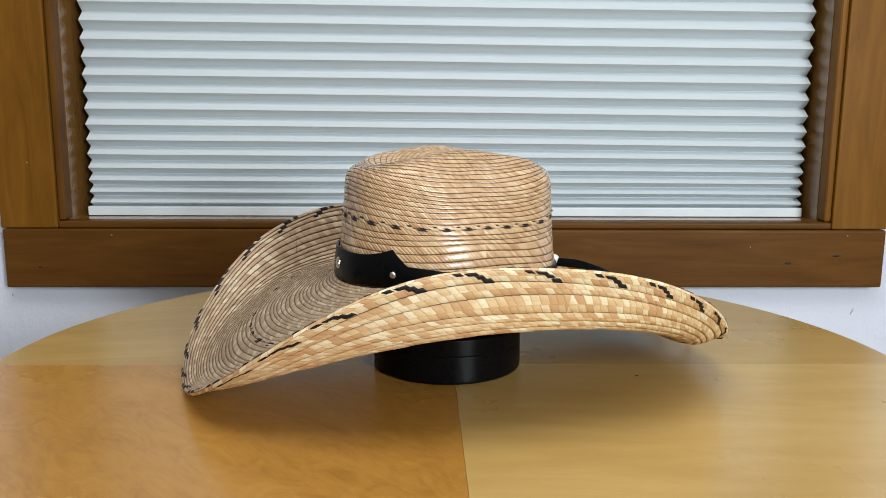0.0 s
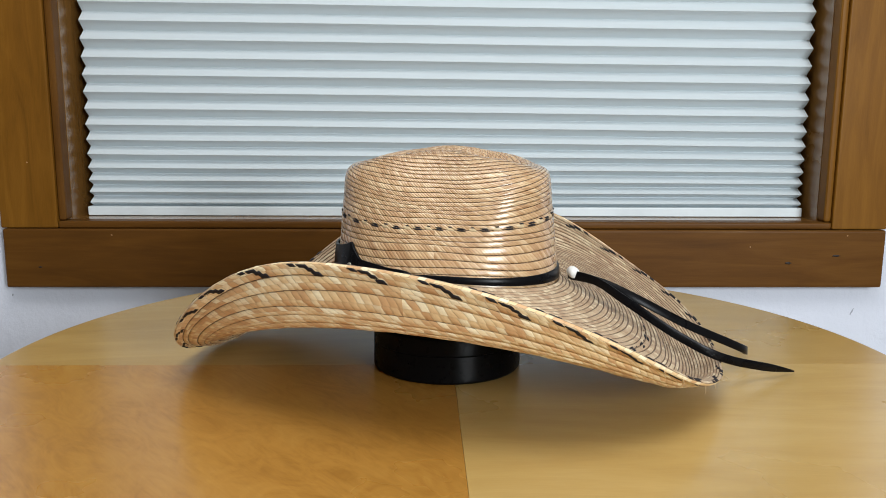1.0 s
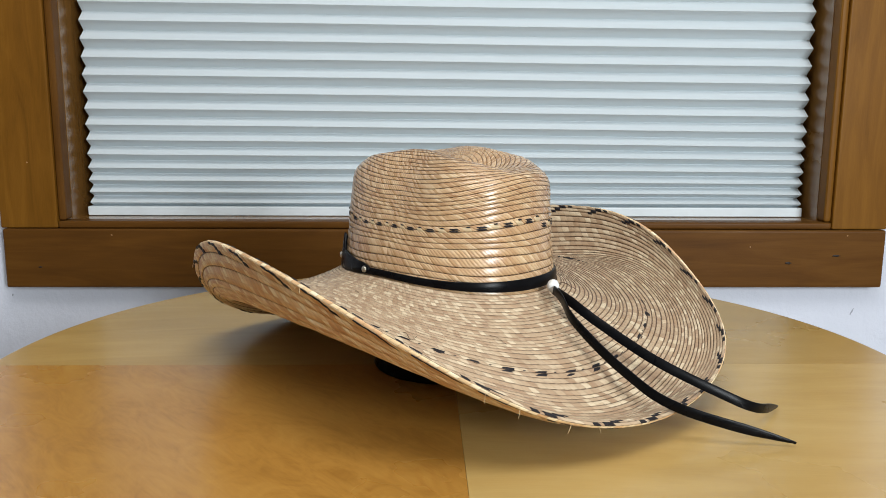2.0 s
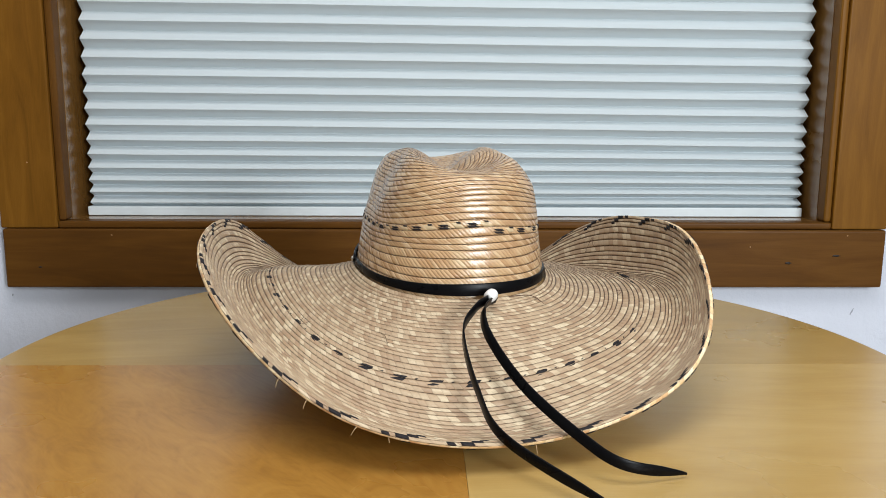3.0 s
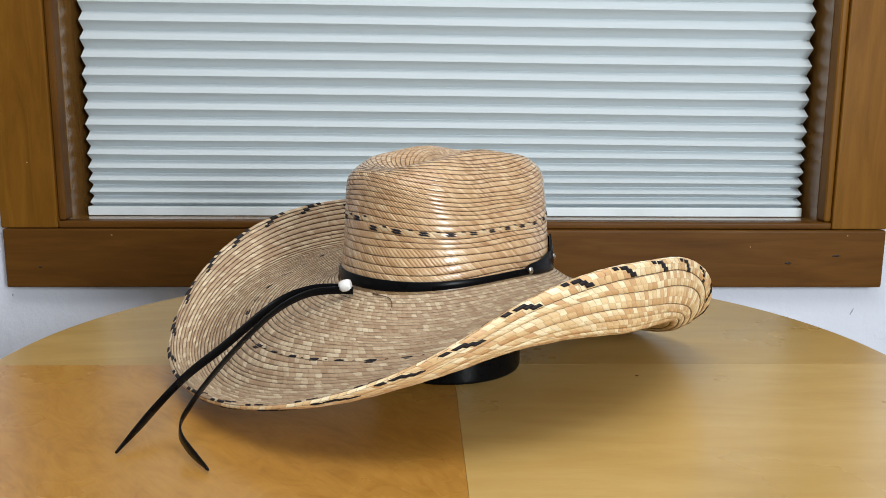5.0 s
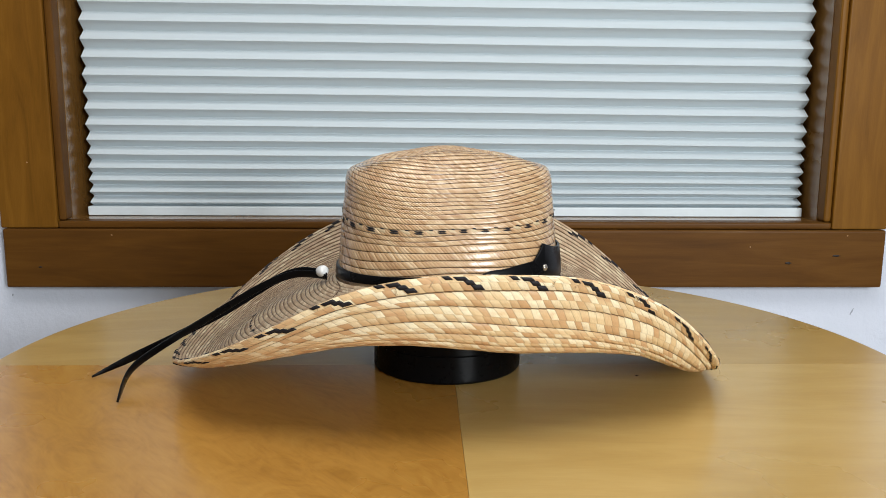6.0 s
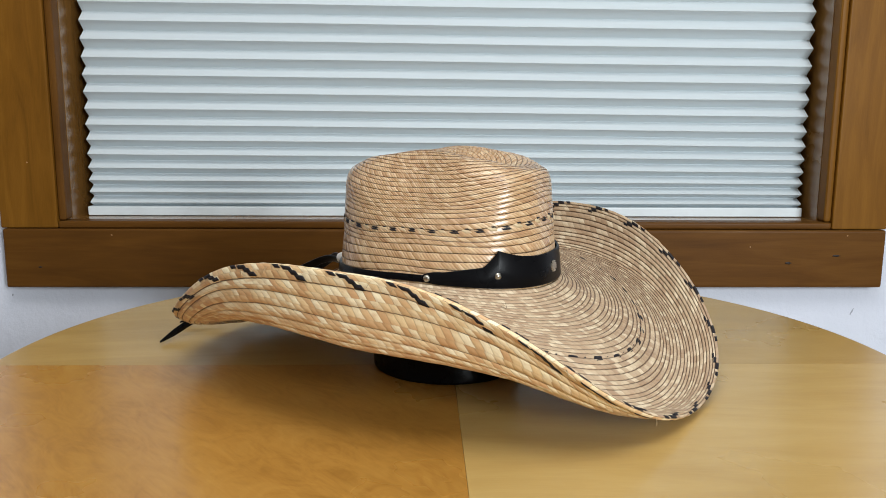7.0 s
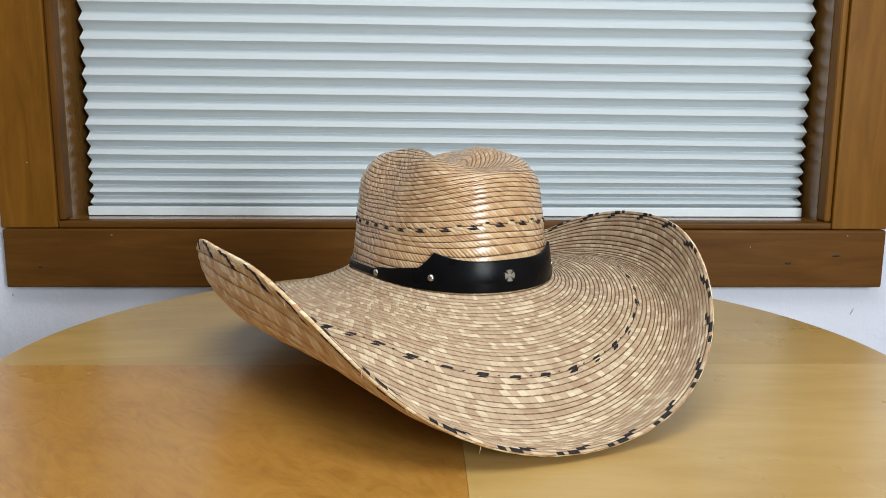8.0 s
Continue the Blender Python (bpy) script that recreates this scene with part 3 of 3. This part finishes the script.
def straw_hat():
    root = tagged(new("straw_hat"), "wide-brimmed plaited palm straw hat with curled sides and black leather band", "hat")
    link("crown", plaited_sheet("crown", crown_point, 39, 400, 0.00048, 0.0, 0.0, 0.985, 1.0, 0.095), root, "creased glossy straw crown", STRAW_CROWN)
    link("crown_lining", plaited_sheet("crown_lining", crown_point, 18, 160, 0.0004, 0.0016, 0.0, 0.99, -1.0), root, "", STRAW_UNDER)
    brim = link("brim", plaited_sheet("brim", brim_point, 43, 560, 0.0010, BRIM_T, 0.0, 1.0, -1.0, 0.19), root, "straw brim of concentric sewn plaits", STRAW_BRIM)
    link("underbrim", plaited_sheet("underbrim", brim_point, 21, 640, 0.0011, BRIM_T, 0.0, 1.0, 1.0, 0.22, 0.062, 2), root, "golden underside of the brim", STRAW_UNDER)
    # folded edge of the rim
    n = 720
    a = np.linspace(-math.pi, math.pi, n, endpoint=False)
    P, N = brim_point(a, np.ones(n)), normals_of(brim_point, a, np.ones(n))
    out = brim_point(a, np.ones(n)) - brim_point(a, np.full(n, 0.99))
    out /= np.linalg.norm(out, axis=-1, keepdims=True)
    rows = []
    scal = 1 + 0.22 * np.sin(a * 108 + 2 * np.sin(a * 9))[:, None] + 0.15 * np.sin(a * 61)[:, None]
    for k in range(9):
        q = -math.pi * 0.62 + k / 8 * math.pi * 1.24
        rows.append(P + N * 0.0015 * math.sin(q) + out * (0.0006 * math.cos(q) * scal - 0.0004))
    ua = np.linspace(-math.pi, math.pi, n + 1)
    uv = np.stack(np.meshgrid(ua * 0.25, np.linspace(0.15, 0.85, 9)), -1)
    link("rim_edge", grid_mesh("rim_edge", np.array(rows), True, (("weave", uv),)), root, "", STRAW_UNDER)

    # dyed strands: a ring of dashes on the brim, one that climbs a row round the crown, stepped marks on the rim
    for i in range(43):
        c = 2 * math.pi * i / 43 + 0.012
        j = 0.006 * math.sin(i * 7.3)
        for k in (0, 1):
            bm = patch(brim_point, c + j - 0.026 - 0.006 * k, c + j + 0.024 - 0.006 * k, 0.482 + 0.0155 * k, 0.4960 + 0.0155 * k, -0.014, BRIM_T + 0.0008, -1.0)
            part("dyed_strand", bm, DYED, root)
        bm = patch(brim_point, c + j + 0.060, c + j + 0.070, 0.487, 0.492, -0.006, BRIM_T + 0.0008, -1.0)
        part("dyed_strand", bm, DYED, root)
    for i in range(26):
        c = radians(-80.4 + 13.85 * i)
        t0 = CROWN_RING + CROWN_CLIMB * i / 25
        point = 0.016 * math.sin(math.pi * min(max((i - 5) / 15, 0.0), 1.0))  # strands come to a point towards the front
        for k in (0, 1):
            half = 0.040 - 0.003 * k - point * 1.2 * k
            bm = patch(crown_point, c - half, c + half, t0 + 0.0015 + 0.0090 * k, t0 + 0.0095 + 0.0090 * k, -0.030, 0.0008)
            part("dyed_strand", bm, DYED, root)
        bm = patch(crown_point, c + 0.078, c + 0.150, t0 + 0.002, t0 + 0.0215, -0.05, 0.0004)
        part("pale_strand", bm, PALE_STRAW, root, "undyed pale straw")
        bm = patch(crown_point, c + 0.105, c + 0.140, t0 + 0.0190, t0 + 0.0250, -0.01, 0.0012)
        part("dyed_strand", bm, DYED, root)
    # rim marks keep an even distance along the waved edge
    anchors = ((-26.8, 0), (43.6, 6), (116.8, 13), (136.4, 15), (161.9, 17), (188.1, 19), (210.5, 21), (231.0, 23), (333.2, 33))
    for i in range(33):
        c = radians(float(np.interp(i, [q for _, q in anchors], [d for d, _ in anchors])))
        j = 0.008 * math.sin(i * 5.1)
        for flip in (1.0, -1.0):
            m = c + j + (0.0 if flip > 0 else -0.065)
            marks = ((-0.025, 0.975, 0.995, 0.038), (0.002, 0.958, 0.977, 0.030), (0.027, 0.942, 0.960, 0.034), (-0.068, 0.980, 1.0, 0.024))
            if flip < 0:
                marks = ((-0.020, 0.976, 0.998, 0.036), (0.008, 0.960, 0.979, 0.030), (0.030, 0.950, 0.963, 0.022), (-0.064, 0.982, 1.0, 0.022))
            for da, s0, s1, wide in marks:
                bm = patch(brim_point, m + da - wide / 2, m + da + wide / 2, s0, s1, -0.014 if flip > 0 else 0.006, BRIM_T + 0.0012, flip)
                part("dyed_strand", bm, DYED, root)

    # leather band: shaped front panel and a narrow strap round the back
    def band(name, d0, d1, n, low, high, out, label):
        bm = bmesh.new()
        cols = []
        for i in range(n + 1):
            d = d0 + (d1 - d0) * i / n
            a = np.array(radians(90 + d))
            lo, hi = low(d), high(d)
            col = []
            for h, o in ((lo, out - 0.0022), (lo, out - 0.0003), (lo + 0.0006, out), ((lo + hi) / 2, out + 0.0004), (hi - 0.0006, out), (hi, out - 0.0003), (hi, out - 0.0022)):
                col.append(bm.verts.new(band_point(a, np.array(h), o)))
            cols.append(col)
        for p, q in zip(cols, cols[1:]):
            for i in range(len(p) - 1):
                bm.faces.new((p[i], p[i + 1], q[i + 1], q[i]))
        for c in (cols[0], cols[-1]):
            bm.faces.new(c if c is cols[-1] else list(reversed(c)))
        bmesh.ops.recalc_face_normals(bm, faces=bm.faces)
        return part(name, bm, LEATHER, root, label)

    def panel_low(d):
        x = max((abs(d) - 66) / 12, 0.0)
        return 0.0125 - 0.0085 * math.sqrt(max(1 - x * x, 0.0))

    band("band_panel", -77.9, 77.9, 220, panel_low, panel_top, 0.0040, "black leather front panel with peaked edge")
    band("band_strap", 73, 287, 200, lambda d: 0.0055, lambda d: 0.0145, 0.0024, "narrow black leather strap")

    def rivet(deg, h):
        a = np.array(radians(deg))
        p, q = Vector(band_point(a, np.array(h), 0.0042)), Vector(band_point(a, np.array(h), 0.0062))
        bm = lathe(bmesh.new(), [(0.0031, 0.0), (0.0030, 0.0006), (0.0024, 0.0014), (0.0014, 0.0019), (0.0004, 0.0021)], 16)
        bmesh.ops.transform(bm, matrix=look(p, p - (q - p)), verts=bm.verts)
        part("rivet", bm, STEEL, root, "small domed nickel rivet")

    for deg, h in ((15.5, 0.0115), (52, 0.0165), (128, 0.0165), (164.5, 0.0115)):
        rivet(deg, h)
    # cross-shaped concho
    a = np.array(radians(88.5))
    p, q = Vector(band_point(a, np.array(0.0165), 0.0044)), Vector(band_point(a, np.array(0.0165), 0.0064))
    bm = bmesh.new()
    for i in range(4):
        arm = [(0.0006, 0.0), (0.0032, 0.0046), (0.0, 0.0052), (-0.0032, 0.0046), (-0.0006, 0.0)]
        lo = [bm.verts.new((x, y, 0.0)) for x, y in arm]
        hi = [bm.verts.new((x * 0.9, y * 0.97, 0.0012)) for x, y in arm]
        bm.faces.new(hi)
        for j in range(5):
            bm.faces.new((lo[j], lo[(j + 1) % 5], hi[(j + 1) % 5], hi[j]))
        bmesh.ops.rotate(bm, matrix=Matrix.Rotation(math.pi / 2, 3, "Z"), verts=bm.verts)
    bmesh.ops.create_icosphere(bm, subdivisions=2, radius=0.0015)
    bmesh.ops.recalc_face_normals(bm, faces=bm.faces)
    bmesh.ops.transform(bm, matrix=look(p, p - (q - p)), verts=bm.verts)
    part("concho", bm, STEEL, root, "small nickel cross ornament", False)

    # bead and the two strap ends that it gathers
    b = Vector((0.0030, -0.1190, 0.0938))
    bm = lathe(bmesh.new(), [(0.0020, -0.0052), (0.0040, -0.0049), (0.0050, -0.0030), (0.0053, 0.0), (0.0050, 0.0030), (0.0040, 0.0049), (0.0020, 0.0052)], 24)
    bmesh.ops.transform(bm, matrix=Matrix.Translation(b) @ Vector((-0.75, -0.6, -0.3)).to_track_quat("Z", "Y").to_matrix().to_4x4(), verts=bm.verts)
    part("bead", bm, BEAD, root, "white gathering bead")
    up = Vector((0, 0, 1))
    for pts, tip, w in (
        (((-0.002, -0.1150, 0.0900), (-0.011, -0.1215, 0.0915), (-0.0302, -0.1397, 0.0895), (-0.0497, -0.1628, 0.077), (-0.0572, -0.2098, 0.0475), (-0.0537, -0.2544, 0.0265), (-0.0095, -0.328, 0.003)), 0, 0.0078),
        (((-0.001, -0.1155, 0.0890), (-0.009, -0.1225, 0.0900), (-0.0257, -0.1453, 0.0876), (-0.033, -0.1756, 0.0752), (-0.0257, -0.2216, 0.0508), (-0.0052, -0.2683, 0.0278), (0.0158, -0.291, 0.0145), (0.062, -0.2955, 0.003)), 1, 0.0078),
    ):
        path = [Matrix.Rotation(-LEAN, 3, "Z") @ p for p in smooth_path(pts, 60)]
        widths = [w * (0.75 if i < 4 else 1.0) * (1.0 if i < 55 else (60 - i) / 5.5) for i in range(60)]
        sides = []
        for i in range(60):
            f = i / 59
            ang = (0.1 - 0.08 * f) if tip == 0 else (0.55 - 0.3 * f)
            sides.append(Vector((math.sin(ang), 0, math.cos(ang))))
        part("strap_end", ribbon(bmesh.new(), path, widths, 0.0014, sides), LEATHER, root, "loose black leather strap end")

    # stray straw ends along the rim and on the brim
    rng = random.Random(7)
    fibre = plain("loose_straw", (0.50, 0.36, 0.20), 0.6)
    dark_fibre = plain("loose_dark_straw", (0.10, 0.05, 0.025), 0.6)

    def stray(start, ways, mat, thick):
        pts = [start]
        for w in ways:
            pts.append(pts[-1] + Vector(w))
        path = smooth_path(pts, 14)
        part("loose_fibre", ribbon(bmesh.new(), path, [thick * (1 - 0.6 * i / 13) for i in range(14)], thick * 0.6, [Vector((0.3, 0.2, 1))] * 14), mat, root)

    for i in range(22):
        a = np.array(rng.uniform(-math.pi, math.pi))
        p = Vector(brim_point(a, np.array(rng.uniform(0.975, 1.0))))
        d = Vector((math.cos(a), math.sin(a), 0))
        side = Vector((-d.y, d.x, 0)) * rng.uniform(-0.006, 0.006)
        k = rng.uniform(0.25, 0.9)
        stray(p, [d * 0.003 * k + side * k * 0.5 + Vector((0, 0, -0.002 * k)), d * 0.002 * k + side * k * 0.5 + Vector((0, 0, -0.004 * k)), side * 0.3 * k + Vector((0, 0, -0.003 * k))], fibre, 0.0006)
    for i in range(9):
        a, sg = np.array(rng.uniform(-math.pi, math.pi)), np.array(rng.uniform(0.08, 0.9))
        p = Vector(brim_point(a, sg)) + Vector(normals_of(brim_point, a, sg)) * -(BRIM_T + 0.0012)
        q = [Vector(brim_point(a + d, sg + e)) + Vector(normals_of(brim_point, a + d, sg + e)) * -(BRIM_T + 0.0022) for d, e in ((0.02 * rng.uniform(0.4, 1), 0.01), (0.05 * rng.uniform(0.4, 1), 0.02 + rng.uniform(-0.01, 0.04)), (0.07 * rng.uniform(0.5, 1), 0.06 * rng.uniform(-0.5, 1)))]
        stray(p, [q[0] - p, q[1] - q[0], q[2] - q[1]], dark_fibre, 0.0005)
    # one long dark end that curls out from under the strap
    q = [Vector(brim_point(np.array(radians(d)), np.array(e))) + Vector((0, 0, 0.0022 + h)) for d, e, h in ((-77, 0.02, 0.001), (-71, 0.035, 0.002), (-66.5, 0.05, 0.002), (-64, 0.08, 0.001), (-63.2, 0.115, 0.0))]
    stray(q[0], [b - a for a, b in zip(q, q[1:])], dark_fibre, 0.0009)
    return root


room()
window()
pleated_shade()
round_table()
PLATFORM = turntable()
HAT = straw_hat()

# degrees turned clockwise, by seconds
TURN = ((0.0, -117.39), (0.5, -101.42), (1.0, -84.71), (1.5, -68.73), (1.7, -61.97), (2.25, -44.1), (2.8, -26.08), (3.0, -19.24), (3.2, -13.0), (3.4, -3.2), (3.5, -0.36), (3.6, 1.6), (3.8, 8.0), (4.0, 13.59), (4.2, 20.7), (4.5, 31.42), (4.7, 37.3), (5.25, 55.1), (5.8, 72.95), (6.0, 79.46), (6.5, 96.2), (7.0, 113.43), (7.5, 129.51), (8.0, 146.32))


def motions():
    walk(HAT, [(t, pose(0, 0, TOP, 0, 0, -5.0 - d)) for t, d in TURN])
    walk(PLATFORM, [(t, pose(0, 0, 0, 0, 0, -5.0 - d)) for t, d in TURN])


motions()
